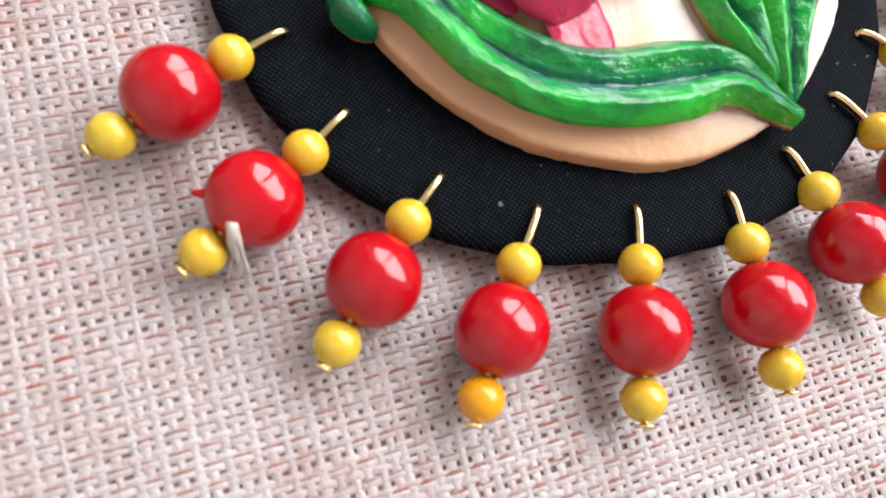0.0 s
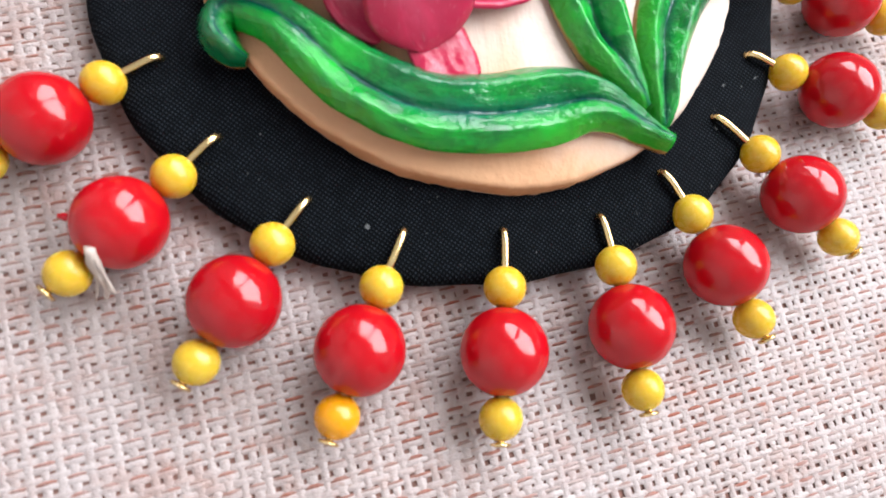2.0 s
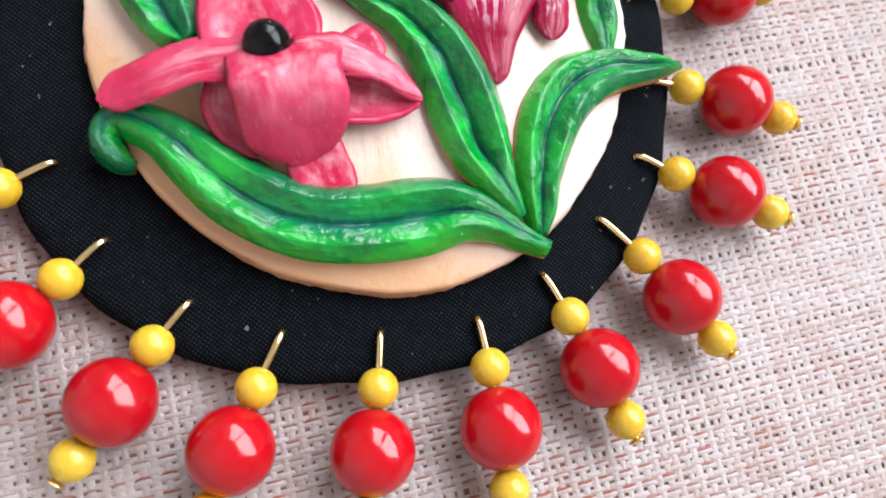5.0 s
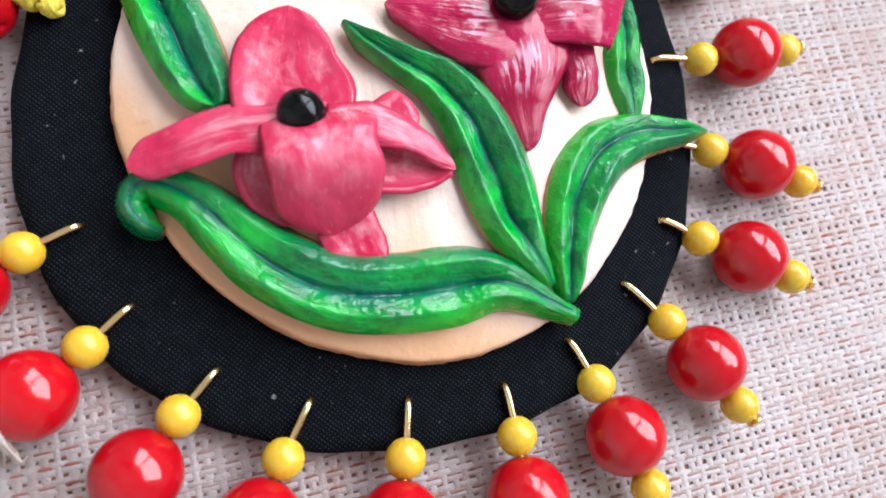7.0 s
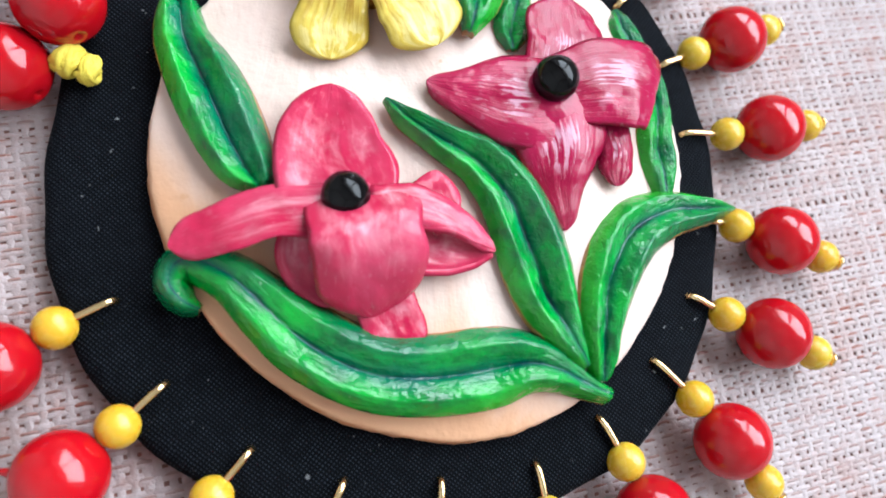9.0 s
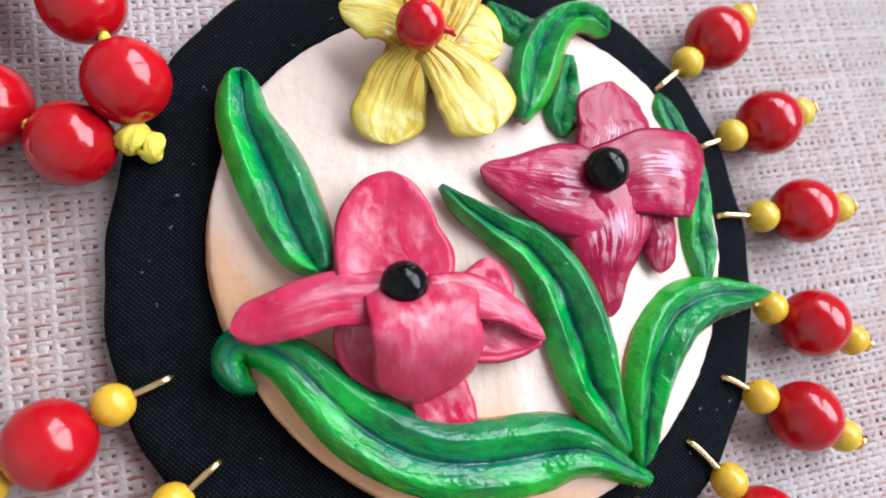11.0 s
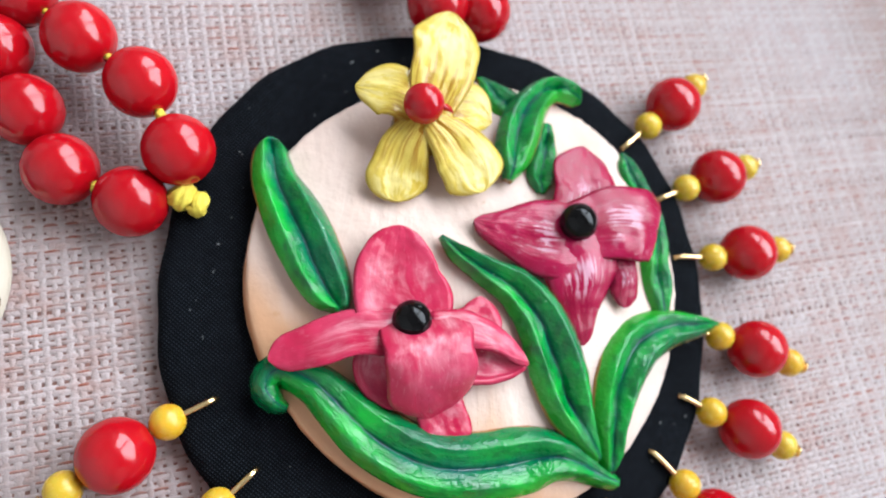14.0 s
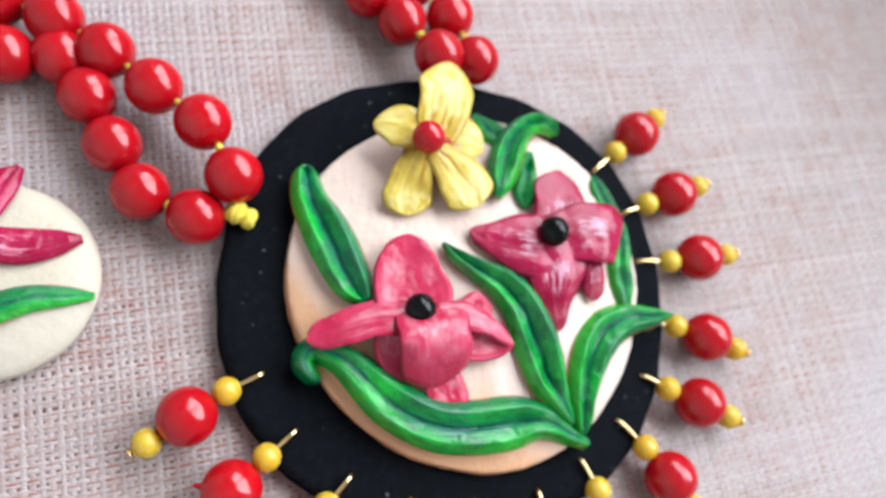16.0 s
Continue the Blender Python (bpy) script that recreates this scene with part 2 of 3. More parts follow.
MAGENTA = make_petal("magenta_petal_paint", (0.24, 0.0025, 0.028), (0.35, 0.008, 0.055), (0.70, 0.45, 0.54), 0.6, None, (0.27, 0.37, 0.52, 0.68), 7.0, 0.56, 0.45)
YELLOW_PETAL = make_petal("yellow_petal_paint", (0.49, 0.34, 0.040), (0.59, 0.435, 0.085), (0.70, 0.58, 0.24), 0.6, (0.30, 0.13, 0.010), (0.45, 0.7, 0.9, 0.98), 2.6, 0.5, 0.2)
YARN = plain("yellow_yarn", (0.62, 0.44, 0.02), (0.80, 0.66, 0.10), 0.7, 900)
WALL = plain("wall_plaster", (0.60, 0.59, 0.58), (0.66, 0.65, 0.64), 0.9, 12)
FLOOR = plain("floor_stone", (0.30, 0.26, 0.23), (0.36, 0.32, 0.28), 0.8, 9)
FRAME = plain("window_paint", (0.20, 0.17, 0.15), (0.26, 0.22, 0.2), 0.6, 40)
PULP = plain("pale_fibre", (0.48, 0.38, 0.33), (0.66, 0.54, 0.48), 0.9, 1200)


# ---------------------------------------------------------------- helpers
def mesh(name, verts, faces, material, uvs=None, smooth=True):
    me = bpy.data.meshes.new(name)
    me.from_pydata([(x * MM, y * MM, z * MM) for x, y, z in verts], [], faces)
    if uvs:
        layer = me.uv_layers.new(name="UVMap")
        for lp in me.loops:
            layer.data[lp.index].uv = uvs[lp.vertex_index]
    if smooth:
        me.polygons.foreach_set("use_smooth", [True] * len(me.polygons))
    me.materials.append(material)
    me.update()
    return me


def piece(name, me, parent=None, label="", at=None, turn=None):
    """One mesh object under a thing or a part; at in the parent's millimetres."""
    ob = new(name, me)
    if parent:
        ob.parent = parent
    if at:
        ob.location = [c * MM for c in at]
    if turn is not None:
        ob.rotation_mode = "QUATERNION"
        ob.rotation_quaternion = turn
    return tagged(ob, label)


def base(name, x, y, z, **tags):
    ob = new(name)
    ob.location, ob.empty_display_size = (x * MM, y * MM, z * MM), 0.005
    return tagged(ob, **tags)


def spline(points, n):
    """Catmull-Rom through rows of numbers, n samples."""
    p = np.array(points, float)
    p = np.vstack([2 * p[0] - p[1], p, 2 * p[-1] - p[-2]])
    out = []
    for s in np.linspace(0, len(p) - 3 - 1e-6, n):
        i, t = int(s), s - int(s)
        a, b, c, d = p[i:i + 4]
        out.append(0.5 * (2 * b + (c - a) * t + (2 * a - 5 * b + 4 * c - d) * t ** 2 + (3 * b - a - 3 * c + d) * t ** 3))
    return np.array(out)


def grid_faces(rows, cols, closed):
    f = []
    for i in range(rows - 1):
        for j in range(cols if closed else cols - 1):
            k = (j + 1) % cols
            f.append((i * cols + j, i * cols + k, (i + 1) * cols + k, (i + 1) * cols + j))
    return f


def petal(name, rows, material, thick=1.0, ribs=0.06, lumps=0.16, tip=0.25, seed=0, nu=23, nv=46):
    """A hand-modelled petal: rows of x, y, z, width, bank in degrees and cup along its middle; rounded end, thick soft edges."""
    dense = spline(rows, 600)
    vs = np.concatenate([np.linspace(0, 1 - tip, nv - 16, endpoint=False), 1 - tip + tip * np.sin(np.linspace(0, math.pi / 2, 16))])
    pick = np.minimum((vs * 599).astype(int), 599)
    s, tan = dense[pick], np.gradient(dense[:, :3], axis=0)[pick]
    tan /= np.maximum(np.linalg.norm(tan, axis=1), 1e-6)[:, None]
    verts, uvs = [], []
    for i in range(nv):
        v = vs[i]
        c, t = Vector(s[i, :3]), Vector(tan[i])
        flat = Vector((t.y, -t.x, 0)).normalized()
        up = flat.cross(t).normalized()
        b = radians(s[i, 4])
        side = flat * math.cos(b) + up * math.sin(b)
        n = side.cross(t).normalized()
        end = math.sqrt(max(0.0, 1 - (max(0.0, v - 1 + tip) / tip) ** 2)) if tip else 1.0
        w = max(s[i, 3] * end, 0.5) / 2 * (1 + 0.09 * noise.noise(Vector((v * 4, seed * 1.7, 0))))
        c += side * (w * 0.10 * noise.noise(Vector((v * 3.3, seed * 2.9, 4))))
        cup = s[i, 5] * end
        for top in (1, -1):
            for u in (np.linspace(-1, 1, nu) if top == 1 else np.linspace(1, -1, nu)[1:-1]):
                p = c + side * (w * u) + n * (cup * u * u)
                h = lumps * (noise.noise(Vector((p.x * 0.33, p.y * 0.33, seed))) * 1.6 + noise.noise(Vector((p.x * 1.1, p.y * 1.1, seed * 2))) * 0.6)
                if top == 1:
                    h += ribs * (noise.noise(Vector((u * 11.0, v * 1.4, seed * 3.3))) * 2.2 + 0.35 * math.cos(u * 9 + seed)) * (1 - u * u)
                    h -= 0.35 * thick * abs(u) ** 6
                else:
                    h -= thick * (1 - abs(u) ** 4) * min(1.0, end + 0.25) + 0.35 * thick * abs(u) ** 6
                verts.append(tuple(p + n * h))
                uvs.append(((u + 1) / 2 if top == 1 else 0.5 + math.copysign(1.5, u), 0.01 + 0.97 * v + seed * 2))
    cols = 2 * nu - 2
    faces = [tuple(reversed(f)) for f in grid_faces(nv, cols, True)]
    faces += [tuple(range(cols)), tuple(reversed(range((nv - 1) * cols, nv * cols)))]
    return mesh(name, verts, faces, material, uvs)


def blade(name, stations, material, crown=1.5, thick=2.0, groove=1.0, width_groove=0.2, wobble=0.15, seed=0, nu=15, nv=44, late=0.0):
    """A modelled leaf or petal: stations of x, y, z and width along its middle, a raised or cupped crown, a pressed groove, thickness."""
    s = spline(stations, nv)
    tan = np.gradient(s[:, :2], axis=0)
    tan /= np.maximum(np.linalg.norm(tan, axis=1), 1e-6)[:, None]
    verts, uvs = [], []
    for i in range(nv):
        x, y, z, w = s[i]
        w = max(w, 0.35) / 2
        side = np.array((tan[i][1], -tan[i][0]))
        v = i / (nv - 1)
        fade = min(1, 4 * v, 4 * (1 - v)) ** 0.7
        fat = min(1, w / 1.6)
        for top in (1, -1):
            us = np.linspace(-1, 1, nu) if top == 1 else np.linspace(1, -1, nu)[1:-1]
            for u in us:
                q = np.array((x, y)) + side * w * u
                wob = noise.noise(Vector((q[0] * 0.28, q[1] * 0.28, seed * 7.3))) * wobble * 2 + noise.noise(Vector((q[0] * 0.9, q[1] * 0.9, seed * 3.1))) * wobble
                if top == 1:
                    mid_u = abs(u + 0.1 * math.sin(5 * v + seed))
                    valley = (1 - min(1, mid_u / width_groove) ** 1.2) * 1.1
                    h = crown * fat * (1 - abs(u) ** 3.0) - groove * fat * fade * (0.8 + 0.5 * noise.noise(Vector((v * 6, seed, 0)))) * (0.85 * valley + 0.22 * math.exp(-(mid_u / 0.06) ** 2)) * (min(1, max(0.12, (v - late) * 5)) if late else 1)
                else:
                    h = crown * fat * (1 - abs(u) ** 2.2) * (0.9 if crown * 2 > thick else 0) - thick * fat * (1 - abs(u) ** 5) - 0.1
                verts.append((q[0], q[1], z + h + wob))
                uvs.append(((u + 0.1 * math.sin(5 * v + seed) + 1) / 2 if top == 1 else 0.5 + math.copysign(1.5, u), 0.01 + 0.97 * v + seed * 2))
    cols = 2 * nu - 2
    faces = [tuple(reversed(f)) for f in grid_faces(nv, cols, True)]
    faces += [tuple(range(cols)), tuple(reversed(range((nv - 1) * cols, nv * cols)))]
    return mesh(name, verts, faces, material, uvs)


def scroll(name, spine, material, a0, a1, thick=0.6, seed=0, n=26, m=18):
    """A petal rolled round a spine of x, y, z, depth and height into an open scroll that faces the viewer's side."""
    s = spline(spine, n)
    verts, uvs = [], []
    for i in range(n):
        x, y, z, ry, rz = s[i]
        for k, shrink in ((0, 0.0), (1, thick)):
            for j in range(m):
                t = j / (m - 1)
                a = radians(a0 + (a1 - a0) * (t if k == 0 else 1 - t))
                w = 0.18 * noise.noise(Vector((x * 0.4, a * 1.2, seed)))
                verts.append((x, y - max(ry - shrink, 0.05) * math.cos(a) + w, z + max(rz - shrink, 0.05) * math.sin(a) + w))
                uvs.append((t if k == 0 else 1 - t, i / (n - 1) + seed))
    cols = 2 * m
    faces = grid_faces(n, cols, True) + [tuple(reversed(range(cols))), tuple(range((n - 1) * cols, n * cols))]
    return mesh(name, verts, faces, material, uvs)


def lathe(name, profile, material, seg=32, rough=0.0, seed=0):
    """A turned body; profile rows of radius and height."""
    verts = []
    for r, z in profile:
        for j in range(seg):
            a = math.tau * j / seg
            w = 1 + rough * noise.noise(Vector((math.cos(a) * 3, math.sin(a) * 3, seed + z * 0.2)))
            verts.append((r * w * math.cos(a), r * w * math.sin(a), z))
    faces = grid_faces(len(profile), seg, True) + [tuple(reversed(range(seg))), tuple(range((len(profile) - 1) * seg, len(profile) * seg))]
    return mesh(name, verts, faces, material)


def bead_mesh(name, r, material, hole=0.12, seed=0):
    """A glass bead with pressed-in thread holes at its poles."""
    prof = [(r * hole * 0.5, -r * 0.90), (r * hole, -r * 0.965)]
    a0 = math.asin(hole) + 0.07
    for i in range(19):
        a = a0 + (math.pi - 2 * a0) * i / 18
        prof.append((r * math.sin(a), -r * math.cos(a)))
    prof += [(r * hole, r * 0.965), (r * hole * 0.5, r * 0.90)]
    return lathe(name, prof, material, 36, 0.006, seed)


def tube(name, points, radius, material, seg=10, n=28, taper=None):
    """A bent wire or cord along points."""
    s = spline(points, n)
    verts, ref = [], Vector((0, 0, 1))
    for i in range(n):
        d = Vector(s[min(i + 1, n - 1)] - s[max(i - 1, 0)]).normalized()
        a = d.cross(ref if abs(d.dot(ref)) < 0.95 else Vector((1, 0, 0))).normalized()
        b = d.cross(a)
        r = radius if taper is None else radius * taper(i / (n - 1))
        for j in range(seg):
            t = math.tau * j / seg
            verts.append(Vector(s[i]) + a * r * math.cos(t) + b * r * math.sin(t))
    faces = grid_faces(n, seg, True) + [tuple(reversed(range(seg))), tuple(range((n - 1) * seg, n * seg))]
    return mesh(name, [tuple(v) for v in verts], faces, material)


def along(d):
    return Vector((0, 0, 1)).rotation_difference(Vector(d).normalized())


# ---------------------------------------------------------------- table and cloth
def box(name, x0, y0, z0, x1, y1, z1, material):
    """A block between two corners, in millimetres, in the room's own turned axes."""
    v = [(x, y, z) for z in (z0, z1) for x, y in ((x0, y0), (x1, y0), (x1, y1), (x0, y1))]
    me = mesh(name, v, [(3, 2, 1, 0), (4, 5, 6, 7), (0, 1, 5, 4), (1, 2, 6, 5), (2, 3, 7, 6), (3, 0, 4, 7)], material, smooth=False)
    me.transform(Matrix.Rotation(ROOM_TURN, 4, "Z"))
    return me


def structure(name, me, label, category):
    return tagged(piece(name, me), label, category, kind="structure")


EDGE = WIN_AT * 1000
structure("floor", box("floor", -1000, -1100, -800, EDGE + 160, 1100, -750, FLOOR), "plain matt floor under the table", "floor")
structure("ceiling", box("ceiling", -1000, -1100, 1450, EDGE + 160, 1100, 1500, WALL), "plain pale grey ceiling", "ceiling")
structure("wall_west", box("wall_west", -1000, -1100, -750, -900, 1100, 1450, WALL), "plain pale grey plaster wall", "wall")
structure("wall_south", box("wall_south", -900, -1100, -750, EDGE, -1000, 1450, WALL), "plain pale grey plaster wall", "wall")
structure("wall_north", box("wall_north", -900, 1000, -750, EDGE, 1100, 1450, WALL), "plain pale grey plaster wall", "wall")
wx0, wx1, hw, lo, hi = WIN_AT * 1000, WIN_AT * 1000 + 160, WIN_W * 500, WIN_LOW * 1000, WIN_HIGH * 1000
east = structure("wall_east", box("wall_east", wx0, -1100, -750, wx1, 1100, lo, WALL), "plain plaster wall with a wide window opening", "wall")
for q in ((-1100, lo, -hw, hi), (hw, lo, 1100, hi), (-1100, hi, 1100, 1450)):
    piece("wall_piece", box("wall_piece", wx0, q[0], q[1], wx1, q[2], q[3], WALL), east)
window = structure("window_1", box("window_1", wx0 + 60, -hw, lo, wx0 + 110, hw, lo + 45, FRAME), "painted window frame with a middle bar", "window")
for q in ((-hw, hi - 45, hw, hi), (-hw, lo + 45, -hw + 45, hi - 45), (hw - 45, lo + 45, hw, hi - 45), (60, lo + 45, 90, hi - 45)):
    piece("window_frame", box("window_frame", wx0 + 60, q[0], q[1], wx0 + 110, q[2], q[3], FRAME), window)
table = structure("table_top", box("table_top", -620, -640, -30, 190, 640, -1.6, TABLE), "flat table covered in pale beige cloth", "table")
for sx, sy in ((-580, -600), (120, -600), (-580, 560), (120, 560)):
    piece("leg", box("leg", sx, sy, -750, sx + 50, sy + 50, -30, FLOOR), table)
backing = piece("ground_cloth", mesh("ground_cloth", [(-150, -130, -0.66), (210, -130, -0.66), (210, 190, -0.66), (-150, 190, -0.66),
                                                      (-150, -130, -1.5), (210, -130, -1.5), (210, 190, -1.5), (-150, 190, -1.5)],
                                     [(0, 1, 2, 3), (7, 6, 5, 4), (0, 4, 5, 1), (1, 5, 6, 2), (2, 6, 7, 3), (3, 7, 4, 0)], BACKING, smooth=False))
tagged(backing, "pale open-weave burlap cloth over a dark lining", "cloth", kind="structure")

WEAVE_TURN, PITCH_X, PITCH_Y = radians(10.0), 1.36, 0.93
CLOTH_MID, CLOTH_X, CLOTH_Y = (15.0, 12.0), 270.0, 215.0


def threads(name, length, across, pitch, other, width, turn, phase, amp=0.055, pair=0.0, slits=False, material=None, label="pale pinkish beige burlap thread"):
    """All threads of one direction as flattened strands that pass over and under the others."""
    rng = np.random.default_rng(5 + phase)
    count, steps, prof = int(across / pitch) // (2 if slits else 1), int(length / other * 4), np.array((-1.0, -0.45, 0.45, 1.0))
    drop = np.array((-0.12, 0.0, 0.0, -0.12))
    s = (np.arange(steps) - steps / 2) * other / 4
    verts = np.zeros((count, steps, 4, 3))
    for i in range(count):
        off = (i - count / 2) * pitch + rng.normal(0, 0.035) + (pair if i % 2 else -pair)
        if slits:  # fine strands that lie in the narrow gaps of the pairs
            off = (2 * i + 1.5 - int(across / pitch) / 2) * pitch + rng.normal(0, 0.03)
        drift = np.cumsum(rng.normal(0, 0.007, steps))
        drift -= np.linspace(drift[0], drift[-1], steps)
        k = np.arange(0, steps, 9)
        fat = np.interp(np.arange(steps), k, rng.normal(1.0, 0.15, len(k))) * width / 2 * rng.normal(1.0, 0.05)
        up = amp * np.cos(np.pi * (s / other) + np.pi * ((2 * i + 1 if slits else i) + phase))
        verts[i, :, :, 0] = s[:, None]
        verts[i, :, :, 1] = off + drift[:, None] + fat[:, None] * prof
        verts[i, :, :, 2] = -0.35 + up[:, None] + drop
    c, sn = math.cos(turn), math.sin(turn)
    v = verts.reshape(-1, 3).copy()
    v[:, 0], v[:, 1] = verts.reshape(-1, 3)[:, 0] * c - verts.reshape(-1, 3)[:, 1] * sn + CLOTH_MID[0], verts.reshape(-1, 3)[:, 0] * sn + verts.reshape(-1, 3)[:, 1] * c + CLOTH_MID[1]
    a = (np.arange(count)[:, None, None] * steps + np.arange(steps - 1)[None, :, None]) * 4 + np.arange(3)[None, None, :]
    a = a.reshape(-1)
    quads = np.stack([a, a + 1, a + 5, a + 4], 1)[:, ::-1]
    me = bpy.data.meshes.new(name)
    me.vertices.add(len(v))
    me.vertices.foreach_set("co", (v * MM).astype(np.float32).ravel())
    me.loops.add(quads.size)
    me.loops.foreach_set("vertex_index", quads.astype(np.int32).ravel())
    me.polygons.add(len(quads))
    me.polygons.foreach_set("loop_start", np.arange(0, quads.size, 4, dtype=np.int32))
    me.polygons.foreach_set("use_smooth", np.ones(len(quads), dtype=bool))
    me.materials.append(material or THREAD)
    me.update(calc_edges=True)
    me.validate()
    return tagged(piece(name, me, backing), label, kind="stuff")


threads("weft_threads", CLOTH_X, CLOTH_Y, PITCH_Y, PITCH_X, 0.75, WEAVE_TURN, 0, amp=0.075, pair=0.05)
threads("warp_threads", CLOTH_Y, CLOTH_X, PITCH_X, PITCH_Y, 0.96, WEAVE_TURN + radians(90), 1, amp=0.035)
threads("tinted_threads", CLOTH_X, CLOTH_Y, PITCH_Y, PITCH_X, 0.38, WEAVE_TURN, 0, amp=0.10, slits=True, material=TINTED, label="thin reddish brown strand in the weave")

# ---------------------------------------------------------------- pendant: plate and clay disc
pendant = base("pendant", 0, -1.8, 0, label="round black pendant with painted clay flowers and bead fringe", category="pendant")


def local(me, dx=0.0, dy=1.8, dz=0.0):
    me.transform(Matrix.Translation((dx * MM, dy * MM, dz * MM)))
    return me


plate = lathe("backing_plate", [(1, 0.35), (30, 0.3), (39.8, 0.35), (41.2, 0.6), (42.0, 1.3), (42.25, 2.1), (42.1, 2.9), (41.5, 3.6), (40.4, 3.98),
                                (38.0, 4.08), (34, 4.05), (30, 4.0), (15, 4.0), (1, 4.0)], FABRIC, 180, 0.006, 3)
for v in plate.vertices:  # the plate is a little out of round, and the cloth dips between the pins
    a = math.atan2(v.co.y, v.co.x)
    f = 1.016 + 0.7 * math.cos(4 * (a + radians(137))) / 42 - 0.004 * math.cos(a * 23) * (v.co.z > 0.0005)
    v.co.x, v.co.y = v.co.x * f, v.co.y * f
piece("backing_plate", plate, pendant, "black cotton fabric wrapped over the plate", at=(-0.22, 1.21, 0))
DISC_AT, DISC_R = (2.05, 0.2), 33.0
disc_rows = [(1, 3.8), (DISC_R - 0.3, 3.9), (DISC_R, 4.15), (DISC_R + 0.05, 4.7), (DISC_R - 0.05, 5.6), (DISC_R - 0.15, 6.1), (DISC_R - 0.35, 6.5)]
disc_rows += [((DISC_R - 0.6) * q, 6.7 + 4.4 * (1 - q ** 2.7)) for q in (1.0, 0.98, 0.95, 0.91, 0.86, 0.8, 0.72, 0.62, 0.5, 0.38, 0.26, 0.14, 0.03)]
disc = lathe("clay_disc", disc_rows, CLAY, 240, 0.012, 9)
for v in disc.vertices:  # ragged, hand-cut edge, a little three-cornered
    f = 1 + 0.5 * math.cos(3 * (math.atan2(v.co.y, v.co.x) + radians(75))) / 33
    v.co.x, v.co.y = v.co.x * f, v.co.y * f
    if math.hypot(v.co.x, v.co.y) > (DISC_R - 1.2) * MM:
        f = 1 + 0.005 * noise.noise(v.co * 500) + 0.005 * noise.noise(v.co * 1900)
        v.co.x, v.co.y = v.co.x * f, v.co.y * f
    elif v.co.z > 0.0065:  # thumbed, uneven face
        v.co.z += 0.00028 * noise.noise(v.co * 130) + 0.00012 * noise.noise(v.co * 420)
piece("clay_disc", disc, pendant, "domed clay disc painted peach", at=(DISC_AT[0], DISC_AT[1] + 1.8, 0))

# leaves: x, y, z, width along the middle
LEAVES = [
    [(-28.8, 19.2, 6.2, 2.4), (-28.6, 17.6, 6.2, 5.0), (-27.8, 13.0, 7.3, 6.6), (-25.3, 7.8, 8.8, 8.2), (-22.9, 2.7, 9.8, 8.4), (-20.7, -2.0, 10.5, 7.2), (-19.2, -4.7, 10.7, 4.6), (-18.8, -6.1, 10.6, 1.4)],
    [(-24.8, -18.0, 6.2, 1.4), (-26.4, -17.2, 6.4, 3.2), (-27.7, -15.4, 6.7, 4.2), (-27.0, -13.6, 7.4, 4.6), (-25.0, -13.3, 8.1, 4.8), (-21.5, -15.0, 9.0, 5.6), (-17.7, -18.3, 9.3, 7.2), (-14.1, -21.3, 9.3, 8.4),
     (-10.0, -23.8, 9.3, 8.6), (-5.3, -25.4, 9.4, 8.8), (0.5, -25.6, 9.6, 9.2), (6.1, -25.0, 9.7, 9.2), (10.3, -24.6, 9.6, 7.4), (13.9, -25.4, 8.9, 5.5), (18.1, -27.3, 7.1, 3.4), (21.3, -28.5, 6.2, 2.4)],
    [(-5.3, 5.0, 12.0, 0.8), (-2.6, 2.5, 12.0, 3.0), (1.9, 0.0, 12.0, 4.8), (5.8, -2.2, 12.0, 6.6), (8.8, -5.8, 12.0, 7.9), (10.8, -10.3, 11.6, 8.8), (11.9, -14.0, 11.2, 8.8), (13.2, -17.8, 10.6, 7.8), (15.2, -21.6, 9.7, 5.2), (17.9, -25.2, 8.2, 2.0)],
    [(41.4, -5.1, 7.0, 0.6), (37.2, -5.7, 7.4, 3.6), (31.2, -6.4, 8.2, 6.2), (26.2, -8.5, 9.3, 7.6), (22.9, -11.9, 9.8, 7.8), (21.1, -15.8, 9.6, 7.4), (20.2, -20.2, 8.8, 6.2), (20.3, -24.1, 7.6, 4.8), (20.3, -26.9, 6.4, 2.4)],
    [(27.3, 22.6, 6.0, 1.4), (27.7, 19.3, 6.8, 4.4), (29.6, 15.6, 6.9, 4.6), (30.7, 9.1, 7.8, 5.0), (29.9, 3.7, 8.6, 5.6), (30.2, -0.3, 8.5, 5.2), (30.7, -4.4, 7.8, 2.4)],
    [(4.8, 13.9, 12.2, 1.6), (5.9, 17.8, 12.0, 5.6), (7.4, 22.5, 11.4, 6.8), (9.2, 26.2, 10.7, 6.2), (11.7, 29.5, 9.6, 5.0), (14.4, 31.6, 8.4, 4.6), (16.8, 31.9, 7.8, 4.4), (19.0, 31.4, 7.0, 3.2), (20.2, 30.9, 6.6, 1.0)],
    [(10.6, 12.9, 10.8, 1.4), (10.8, 15.6, 10.6, 4.8), (11.8, 20.5, 9.9, 4.4), (12.4, 24.5, 9.5, 2.4)],
    [(3.0, 33.3, 6.8, 1.0), (4.6, 30.2, 7.9, 4.6), (6.7, 28.2, 8.6, 5.4), (8.7, 27.5, 8.7, 3.6)],
]
